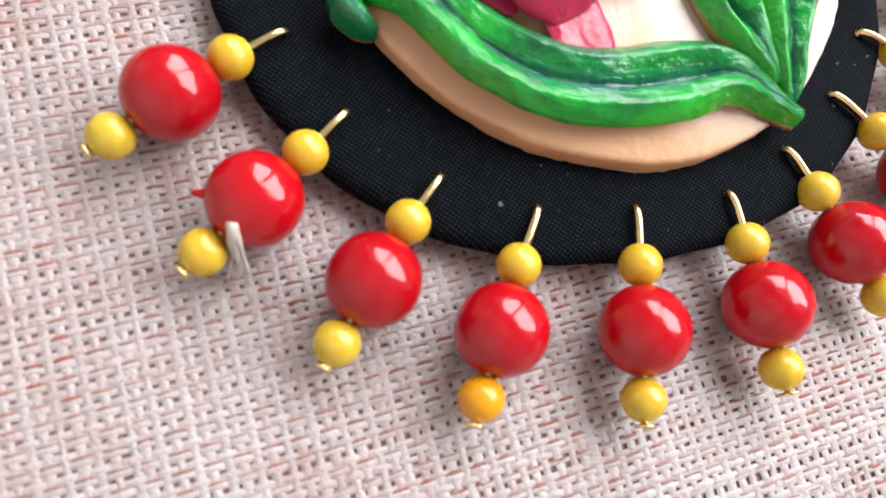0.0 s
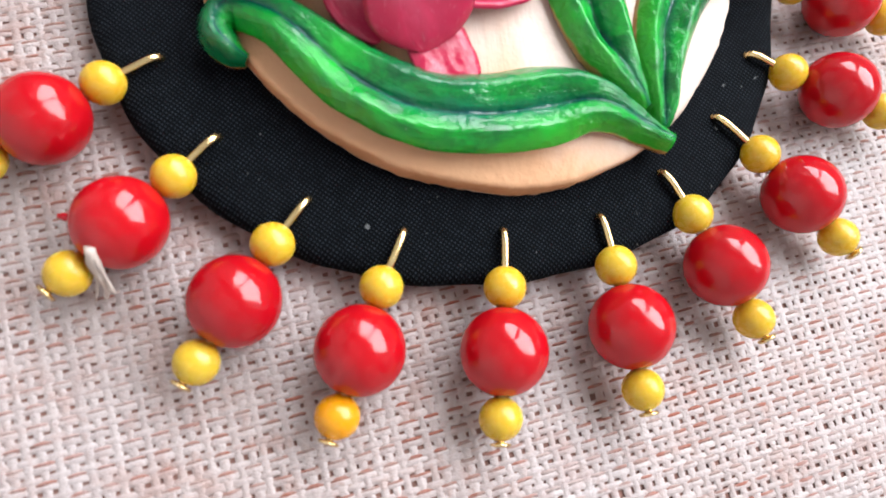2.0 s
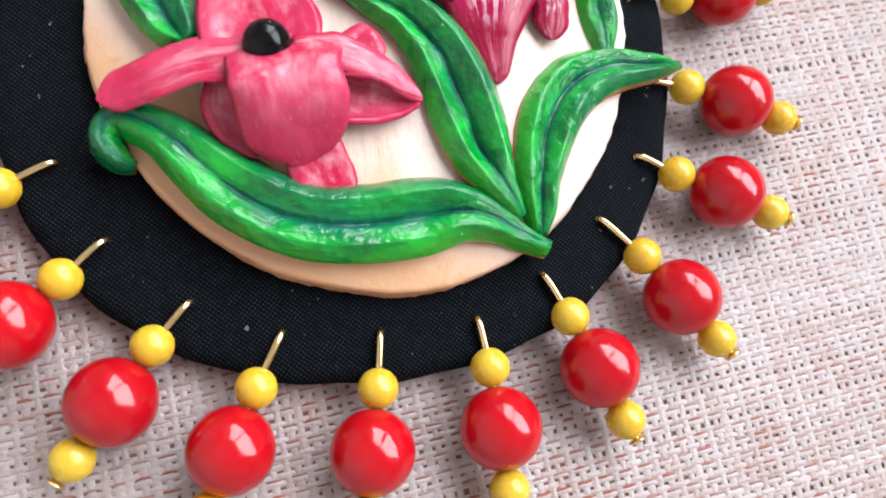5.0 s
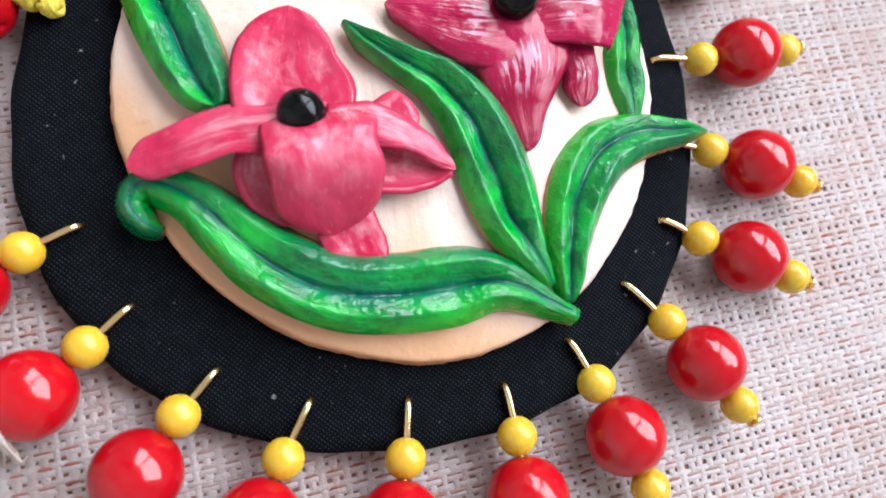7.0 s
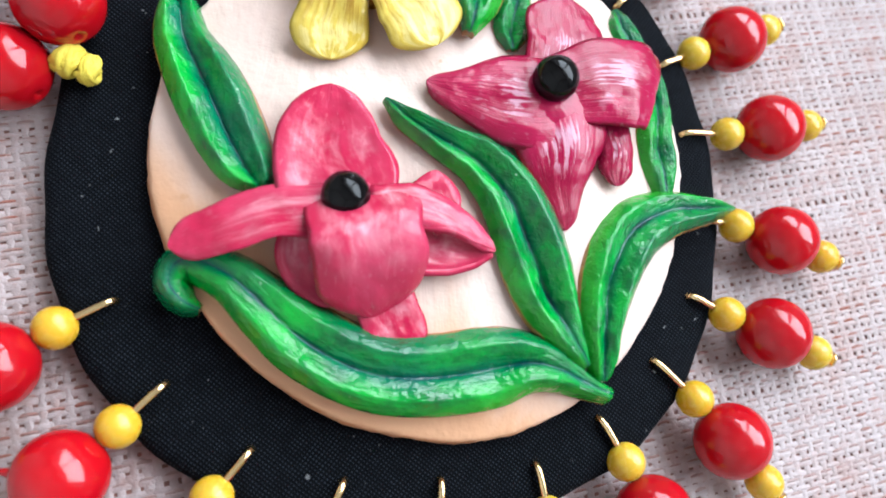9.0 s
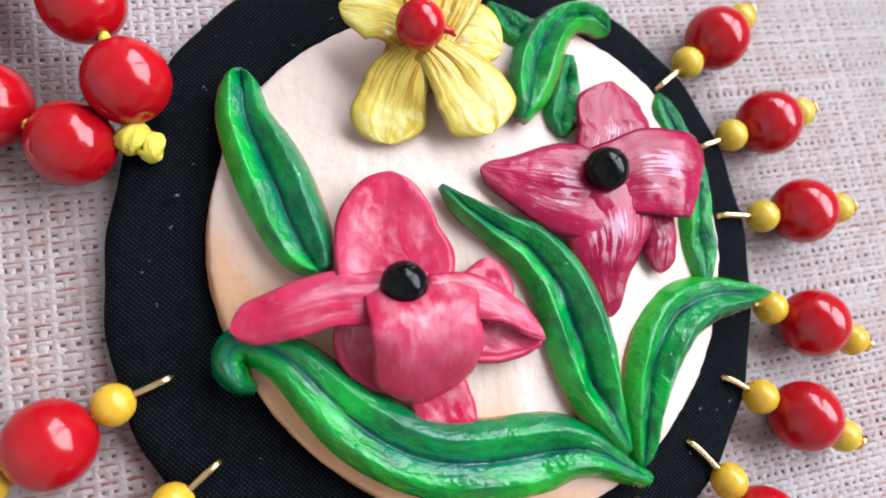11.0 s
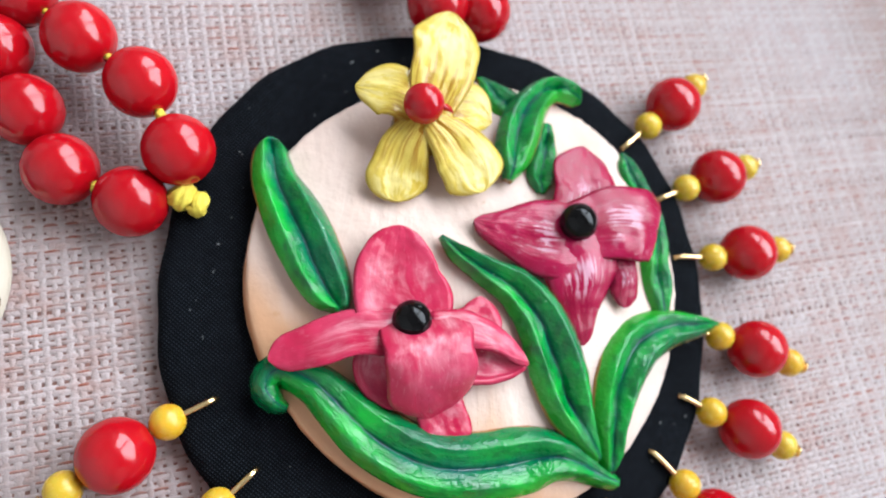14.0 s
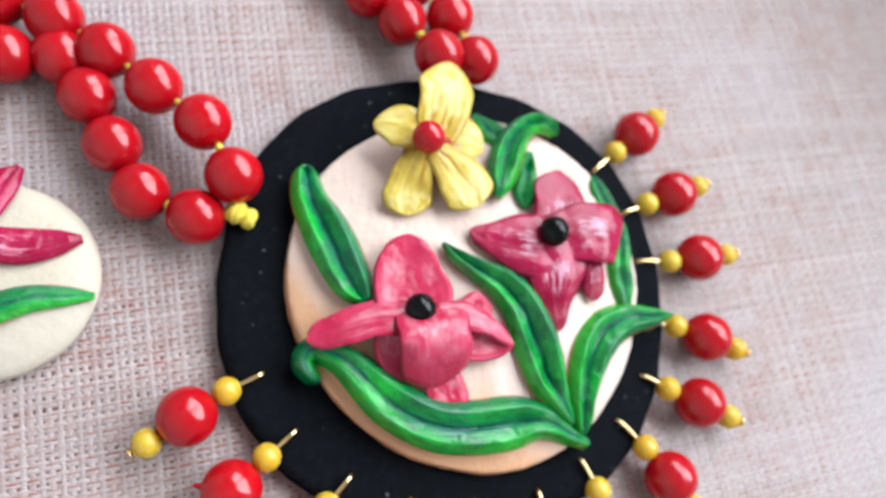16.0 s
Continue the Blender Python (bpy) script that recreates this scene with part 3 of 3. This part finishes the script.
for i, st in enumerate(LEAVES):
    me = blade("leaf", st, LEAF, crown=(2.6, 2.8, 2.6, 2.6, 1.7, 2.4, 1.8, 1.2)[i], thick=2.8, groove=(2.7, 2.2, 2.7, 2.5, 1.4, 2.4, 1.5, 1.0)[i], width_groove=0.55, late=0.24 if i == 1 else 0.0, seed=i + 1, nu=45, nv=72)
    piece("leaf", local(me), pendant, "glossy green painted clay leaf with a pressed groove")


# ---------------------------------------------------------------- flowers
def flower(material, hub, hub_r, petals, eye, eye_r, eye_mat, label, scrolls=(), flare=1.0, ribs=0.05):
    """A clay flower: a hub, petals as rows with thickness and roundness of the end, and a bead pressed into its heart."""
    x, y, z = hub
    h = lathe("flower", [(0.3, -5.5), (hub_r * flare, -5.2), (hub_r * (1 + 0.55 * (flare - 1)), -3.4), (hub_r * 1.05, -1.6), (hub_r * 0.92, -0.8), (hub_r * 0.66, -0.25), (hub_r * 0.3, 0), (0.2, 0)], material, 36, 0.06, x)
    layer = h.uv_layers.new(name="UVMap")
    for lp in h.loops:
        layer.data[lp.index].uv = (0.5, 0.05)
    f = piece("flower", h, pendant, label, at=(x, y + 1.8, z))
    for i, (rows, thick, tip) in enumerate(petals):
        me = petal("petal", rows, material, thick, ribs, seed=i + 11 + int(abs(x)), tip=tip)
        piece("petal", local(me, -x, -y, -z), f)
    for me in scrolls:
        piece("petal", local(me, -x, -y, -z), f)
    d = Vector(eye) - Vector(hub)
    piece("flower_centre", bead_mesh("flower_centre", eye_r, eye_mat, 0.06), f, "round glass bead at the flower's heart", at=tuple(d), turn=along((0.2, 0.5, 0.8)))
    return f


flower(PINK, (-9.2, -8.6, 14.6), 4.2, [
    ([(-10.0, -9.0, 14.2, 11.5, 0, 0.2), (-10.6, -5.4, 13.6, 13.2, 2, 0.7), (-11.6, -1.0, 13.4, 11.4, 5, 1.0), (-11.6, 2.2, 13.4, 9.4, 6, 0.9), (-11.4, 5.8, 13.5, 8.6, 3, 0.3)], 1.2, 0.3),
    ([(-9.0, -8.8, 14.4, 6.6, 0, 0.0), (-13.0, -8.7, 14.8, 6.6, -10, -0.3), (-17.0, -9.0, 14.2, 6.6, -18, 0.4), (-21.0, -10.1, 13.2, 6.4, -16, 0.6), (-24.4, -11.1, 12.3, 5.0, -6, 0.3), (-27.7, -12.2, 11.4, 3.6, 5, 0.0)], 1.0, 0.14),
    ([(-8.8, -6.2, 14.0, 11.4, 0, 0.0), (-8.4, -8.7, 16.1, 12.0, 0, 0.0), (-8.0, -10.7, 17.4, 12.0, 0, -0.1), (-7.7, -12.9, 17.4, 11.8, 0, -0.3), (-7.4, -15.4, 15.9, 11.6, 0, -0.5), (-7.1, -17.6, 13.5, 11.2, 0, -0.5), (-6.8, -19.5, 11.0, 10.6, 0, -0.4)], 1.0, 0.24),
    ([(-2.4, -8.8, 13.6, 6.6, 0, 0.0), (-1.0, -7.4, 13.8, 6.6, 6, 0.2), (-0.2, -5.8, 13.4, 5.8, 8, 0.3), (0.1, -3.4, 12.8, 4.4, 4, 0.1)], 1.4, 0.4),
    ([(-6.4, -15.5, 11.2, 6.4, 0, 0.1), (-5.2, -18.8, 11.0, 6.8, 0, 0.1), (-4.2, -21.4, 10.6, 6.8, 0, 0.1), (-3.8, -22.8, 10.3, 6.0, 0, 0.0)], 1.2, 0.12),
    ([(-12.6, -9.4, 13.8, 5.0, 0, 0.0), (-14.0, -11.6, 13.2, 6.0, -8, 0.2), (-13.6, -14.6, 12.0, 5.6, -8, 0.2), (-11.4, -18.4, 10.8, 3.6, 0, 0.0)], 1.4, 0.3),
    ([(-7.5, -8.0, 14.8, 4.0, 0, 0.0), (-2.8, -8.2, 15.7, 4.6, 4, -0.3), (0.8, -9.0, 15.0, 4.0, 6, -0.3), (4.0, -10.8, 13.9, 2.8, 4, -0.2), (6.5, -12.6, 12.9, 1.4, 0, 0.0)], 0.8, 0.1),
], (-10.0, -7.3, 14.9), 2.6, BLACK_BEAD, "rose pink painted clay flower with a curled front petal",
    [scroll("petal", [(-4.4, -12.0, 13.4, 3.2, 2.3), (-1.6, -12.3, 13.3, 3.3, 2.3), (1.4, -12.5, 13.1, 2.9, 2.0), (4.0, -12.7, 12.8, 2.0, 1.4), (6.3, -12.8, 12.7, 0.6, 0.5)], PINK, 122, 340, 0.7, 5)], 1.55, 0.0)

flower(MAGENTA, (14.8, 6.0, 14.5), 5.2, [
    ([(15.5, 5.8, 14.2, 10.0, 0, -0.3), (12.0, 5.2, 14.4, 12.4, 0, -0.5), (9.0, 5.3, 14.1, 11.6, 0, -0.5), (5.6, 5.9, 13.6, 8.8, 0, -0.4), (2.6, 6.6, 13.0, 5.6, 0, -0.2), (-0.5, 7.5, 12.4, 2.2, 0, 0.0)], 1.5, 0.08),
    ([(15.0, 6.0, 13.6, 7.6, 0, -0.2), (16.0, 10.0, 13.6, 8.8, 0, 0.2), (16.6, 14.0, 13.2, 9.8, 0, 0.5), (16.9, 17.4, 12.8, 9.6, 0, 0.4), (17.2, 20.5, 12.4, 7.6, 0, 0.1)], 1.4, 0.4),
    ([(13.6, 6.6, 14.0, 8.0, 0, -0.2), (17.6, 7.4, 14.6, 10.0, 0, -0.3), (21.4, 8.0, 15.0, 11.2, 0, -0.4), (25.0, 8.0, 14.9, 11.4, 0, -0.4), (27.8, 7.5, 13.6, 10.8, 0, -0.4), (28.8, 7.2, 11.6, 9.8, 0, -0.3)], 1.0, 0.12),
    ([(14.4, 7.4, 14.0, 9.0, 0, -0.2), (14.4, 3.8, 14.3, 14.4, 0, -0.6), (15.0, 0.4, 14.0, 12.2, 0, -0.7), (15.5, -3.0, 13.0, 8.6, 0, -0.6), (15.8, -6.4, 11.8, 4.8, 0, -0.3), (15.9, -9.6, 11.0, 2.2, 0, 0.0)], 1.4, 0.1),
    ([(22.4, 3.8, 12.8, 4.4, 0, -0.3), (22.9, 0.8, 12.3, 4.8, 0, -0.4), (23.0, -1.6, 11.8, 4.8, 0, -0.4), (22.8, -4.0, 11.3, 4.0, 0, -0.2)], 1.4, 0.4),
], (14.2, 7.4, 15.3), 2.7, BLACK_BEAD, "magenta painted clay flower streaked with white", ribs=0.05)

yellow_flower = flower(YELLOW_PETAL, (-7.2, 22.0, 14.6), 4.6, [
    ([(-7.2, 22.0, 14.6, 6.0, 0, 0.0), (-6.2, 26.0, 15.2, 8.4, 0, 0.3), (-5.2, 30.4, 15.1, 9.9, 0, 0.5), (-4.3, 34.6, 14.5, 10.2, 0, 0.4), (-3.5, 39.9, 13.4, 8.8, 0, -0.2)], 1.0, 0.3),
    ([(-7.4, 22.4, 14.6, 5.0, 0, 0.0), (-10.6, 24.2, 14.8, 7.8, 0, 0.2), (-13.6, 25.6, 14.2, 8.8, 0, 0.2), (-17.6, 26.0, 12.8, 6.6, 0, -0.2)], 1.1, 0.42),
    ([(-8.4, 21.4, 14.6, 4.2, 0, 0.0), (-10.2, 18.0, 14.0, 6.6, 0, 0.2), (-11.2, 14.8, 12.9, 8.2, 0, 0.3), (-11.4, 12.2, 12.3, 8.8, 0, 0.2), (-11.3, 9.7, 11.8, 7.8, 0, 0.0)], 2.0, 0.26),
    ([(-6.8, 21.2, 14.8, 4.6, 0, 0.0), (-4.2, 18.6, 15.0, 7.8, 0, 0.2), (-2.2, 16.4, 14.9, 9.6, 0, 0.3), (-0.7, 14.0, 14.2, 9.8, 0, 0.2), (0.7, 11.5, 13.4, 8.8, 0, 0.0)], 2.0, 0.24),
    ([(-6.0, 22.6, 14.4, 6.0, 0, 0.0), (-2.6, 23.6, 14.2, 9.0, 0, 0.3), (0.0, 23.6, 13.7, 8.4, 0, 0.3), (2.6, 22.6, 12.8, 5.6, 0, 0.0)], 1.4, 0.4),
], (-8.8, 22.1, 17.4), 2.85, RED, "yellow painted clay flower with a red bead centre", ribs=0.15)

spur = tube("glass_spur", [(-6.6, 21.9, 17.6), (-5.4, 21.8, 17.4), (-4.6, 21.5, 16.9)], 0.7, RED, 8, 8, lambda t: 1.0 - 0.75 * t)
piece("glass_spur", local(spur, 7.2, -22.0, -14.6), yellow_flower, "red glass spur")

# ---------------------------------------------------------------- bead pins round the plate
R_RED, R_YEL = 4.72, 2.3
RED_ME, YEL_ME, ORA_ME = bead_mesh("red_bead", R_RED, RED), bead_mesh("yellow_bead", R_YEL, YELLOW, 0.2), bead_mesh("yellow_bead", R_YEL, ORANGE, 0.2)
HEAD_ME = lathe("pin_head", [(0.2, -0.5), (0.35, -0.45), (0.38, 0.0), (1.05, 0.05), (1.12, 0.2), (1.0, 0.38), (0.3, 0.45)], GOLD, 18)
# hole x, y; first bead x, y; red bead x, y
PINS = [
    ((28.8, 24.7), (33.9, 29.2), (39.2, 33.8)),
    ((34.6, 16.0), (39.7, 18.3), (46.5, 21.0)),
    ((36.9, 6.1), (43.4, 6.4), (50.6, 7.6)),
    ((37.5, -6.0), (43.8, -6.8), (50.0, -8.7)),
    ((35.2, -16.3), (40.5, -18.8), (46.7, -21.3)),
    ((29.2, -24.5), (34.2, -29.2), (38.7, -34.6)),
    ((21.2, -31.2), (24.2, -36.4), (27.1, -42.6)),
    ((12.8, -36.1), (13.9, -41.8), (14.6, -48.7)),
    ((1.4, -37.2), (0.9, -43.4), (0.0, -50.3)),
    ((-9.5, -36.7), (-12.3, -42.5), (-15.0, -49.0)),
    ((-19.4, -32.9), (-23.2, -37.5), (-27.1, -43.2)),
    ((-28.4, -25.7), (-32.9, -30.0), (-37.8, -34.6)),
    ((-34.0, -16.7), (-39.6, -19.6), (-45.2, -23.5)),
]
for i, (hole, first, red) in enumerate(PINS):
    hv, fv, rv = Vector((*hole, 4.1)), Vector((*first, 4.35)), Vector((*red, 4.6))
    d = (rv - fv).normalized()
    fv = rv - d * (R_RED + R_YEL - 0.12)
    last = rv + (d + Vector((0, 0, -0.16))).normalized() * (R_RED + R_YEL - 0.12)
    end = last + d * (R_YEL + 0.15)
    out = (fv - hv).normalized()
    wire = tube("pin_wire", [tuple(hv + Vector((0, 0, -1.2)) - out * 0.2), tuple(hv + Vector((0, 0, 0.25))), tuple(hv + out * 1.0 + Vector((0, 0, 0.75))),
                             tuple(hv.lerp(fv, 0.5) + Vector((0, 0, 0.55))), tuple(fv), tuple(rv), tuple(last), tuple(end)], 0.44, GOLD, 10, 44)
    kind = "brass pin with a chipped red bead and frayed fibre" if i == 11 else "brass pin with yellow, red and amber glass beads" if i == 9 else "brass pin with a red bead between two yellow beads"
    pin = base("bead_drop", hole[0], hole[1], 0, label=kind, category="bead drop", group="bead drops round the pendant")
    away = (-hole[0], -hole[1])
    piece("pin_wire", local(wire, *away), pin, "bent brass wire")
    for nm, me, p, ax in (("yellow_bead", YEL_ME, fv, d), ("red_bead", RED_ME, rv, d), ("yellow_bead", ORA_ME if i == 9 else YEL_ME, last, d), ("pin_head", HEAD_ME, end, d)):
        piece(nm, me, pin, "amber glass bead" if me is ORA_ME else "", at=(p.x + away[0], p.y + away[1], p.z), turn=along(ax))
    if i == 11:  # chipped bead with a frayed fibre and a glass spur
        spur = tube("glass_spur", [(rv.x - 4.2, rv.y + 0.6, 4.8), (rv.x - 5.0, rv.y + 0.75, 4.9), (rv.x - 5.7, rv.y + 0.9, 4.7)], 0.6, RED, 8, 8, lambda t: 1.1 - 0.7 * t)
        piece("glass_spur", local(spur, *away), pin)
        fray = bmesh.new()
        for sx, sy, rad, drop in ((0.0, 0.0, 0.5, 0.0), (0.45, -0.3, 0.28, 0.6), (-0.4, 0.1, 0.24, -0.5), (0.1, 0.4, 0.34, 0.3)):
            fray.from_mesh(tube("fibre", [(rv.x - 1.9 + sx * 0.4, rv.y - 3.0, 7.6), (rv.x - 2.0 + sx, rv.y - 4.2 + sy * 0.4, 6.5), (rv.x - 1.8 + sx * 1.2, rv.y - 5.3 + sy, 4.5),
                                          (rv.x - 1.9 + sx * 1.9, rv.y - 6.2 + sy * 1.5, 2.5), (rv.x - 2.2 + sx * 2.6, rv.y - 6.8 + drop, 0.9)], rad, PULP, 7, 18, lambda t: 1.1 - 0.75 * t + 0.2 * math.sin(15 * t + sx * 9)))
        bound = bpy.data.meshes.new("fibre")
        fray.to_mesh(bound)
        fray.free()
        bound.materials.append(PULP)
        fray = bound
        piece("fibre", local(fray, *away), pin, "pale frayed fibre caught on the bead")

# ---------------------------------------------------------------- bead strands of the necklace
STRAND_ME = bead_mesh("strand_bead", 4.85, RED, 0.1)


def yarn_knot(r, seed):
    """Yarn wound round itself into a small bulging knot."""
    rng = np.random.default_rng(seed + 3)
    pts = []
    for i in range(130):
        t = i / 129
        a = t * math.tau * 13
        b = r * (0.66 + 0.05 * math.sin(t * 23)) + rng.normal(0, 0.03) * r
        p = Vector((b * math.cos(a), b * math.sin(a), r * 0.5 * (t - 0.5)))
        spin = Matrix.Rotation(t * 2.6 + seed, 3, "Z") @ Matrix.Rotation(0.5 + 0.9 * math.sin(t * 5 + seed), 3, "X")
        pts.append(tuple(spin @ p))
    return tube("knot", pts, r * 0.2, YARN, 7, 420)


def strand(label, beads, knots, cords):
    x, y, z = beads[0]
    s = base("bead_strand", x, y, 0, label=label, category="necklace", group="bead strands of the necklace")
    for i, p in enumerate(beads):
        q = beads[min(i + 1, len(beads) - 1)] if i == 0 else beads[i - 1]
        piece("red_bead", STRAND_ME, s, at=(p[0] - x, p[1] - y, p[2]), turn=along(Vector(p) - Vector(q)))
    for c in cords:
        piece("cord", local(tube("cord", c, 0.5, YARN, 8, 20), -x, -y), s, "yellow cotton cord")
    for k, (p, r) in enumerate(knots):
        piece("knot", yarn_knot(r, k), s, "wound yellow yarn knot", at=(p[0] - x, p[1] - y, p[2]), turn=along((0.9, -0.25 + 0.3 * k, 0.15)))
    return s


UPPER = [(-40.6, 15.8, 8.8), (-46.2, 25.2, 8.6), (-54.7, 31.5, 7.6), (-63.2, 38.0, 6.4), (-71.9, 43.2, 6.4), (-81.5, 46.4, 5.4), (-91.5, 48.0, 4.85)]
LOWER = [(-46.4, 9.2, 5.4), (-55.5, 13.2, 4.85), (-60.7, 21.3, 4.85), (-65.5, 29.8, 4.85), (-70.5, 37.0, 4.4), (-79.0, 36.0, 4.85), (-88.5, 37.8, 4.85)]
strand("double strand of glossy red beads tied to the plate", UPPER + LOWER,
       [((-40.0, 10.2, 6.0), 2.3), ((-37.9, 9.4, 5.6), 2.0), ((-43.2, 20.4, 9.0), 0.8), ((-51.0, 11.0, 5.4), 0.8)],
       [[(-37.0, 9.4, 4.6), (-39.2, 11.5, 6.6), *UPPER], [(-37.2, 9.2, 4.8), (-40.5, 9.6, 5.4), *LOWER]])
TOP_A = [(-4.4, 43.9, 8.9), (-11.0, 52.6, 5.8), (-17.6, 58.6, 4.85), (-24.5, 65.5, 4.85)]
TOP_B = [(3.4, 45.0, 7.0), (-0.9, 55.6, 5.2), (-8.6, 62.4, 4.85), (-15.5, 69.5, 4.85)]
strand("second double strand of red beads behind the yellow flower", TOP_A + TOP_B,
       [((-7.8, 48.4, 8.2), 0.9), ((2.0, 50.2, 6.4), 0.8), ((-1.0, 38.6, 5.0), 1.4)],
       [[(-1.4, 37.6, 4.4), (-2.5, 40.0, 6.4), *TOP_A], [(-0.4, 37.6, 4.4), (1.5, 40.5, 5.6), *TOP_B]])

# ---------------------------------------------------------------- earring beside the pendant
earring = base("earring", -76.8, -2.2, 0, label="round cream clay earring with a painted flower", category="earring")
piece("clay_disc", lathe("clay_disc", [(1, 0.1), (15.3, 0.1), (16.1, 0.5), (16.3, 1.2), (15.9, 2.0), (14.8, 2.7), (12.5, 3.4), (9, 4.0), (5, 4.3), (1, 4.4)], CREAM, 90, 0.012, 2), earring, "domed clay disc painted cream")
for st, mat, nm in (
    ([(-82.0, 1.2, 5.8, 4.0), (-77.0, 2.4, 5.6, 5.8), (-71.5, 2.6, 5.0, 6.0), (-67.0, 3.8, 4.2, 4.6), (-63.6, 4.8, 3.6, 1.4)], MAGENTA, "petal"),
    ([(-82.0, 1.6, 6.0, 4.0), (-79.0, 7.6, 5.4, 6.6), (-76.0, 13.4, 4.4, 5.2), (-74.2, 16.4, 3.8, 1.6)], MAGENTA, "petal"),
    ([(-82.0, -11.8, 4.8, 3.0), (-76.5, -8.8, 5.2, 5.2), (-70.5, -5.9, 4.8, 4.6), (-65.0, -4.9, 3.8, 3.4), (-60.8, -4.6, 3.4, 1.2)], LEAF, "leaf"),
):
    piece(nm, local(blade(nm, st, mat, crown=0.9, thick=1.6, groove=0.4, seed=len(nm) + 3), 76.8, 2.2), earring)
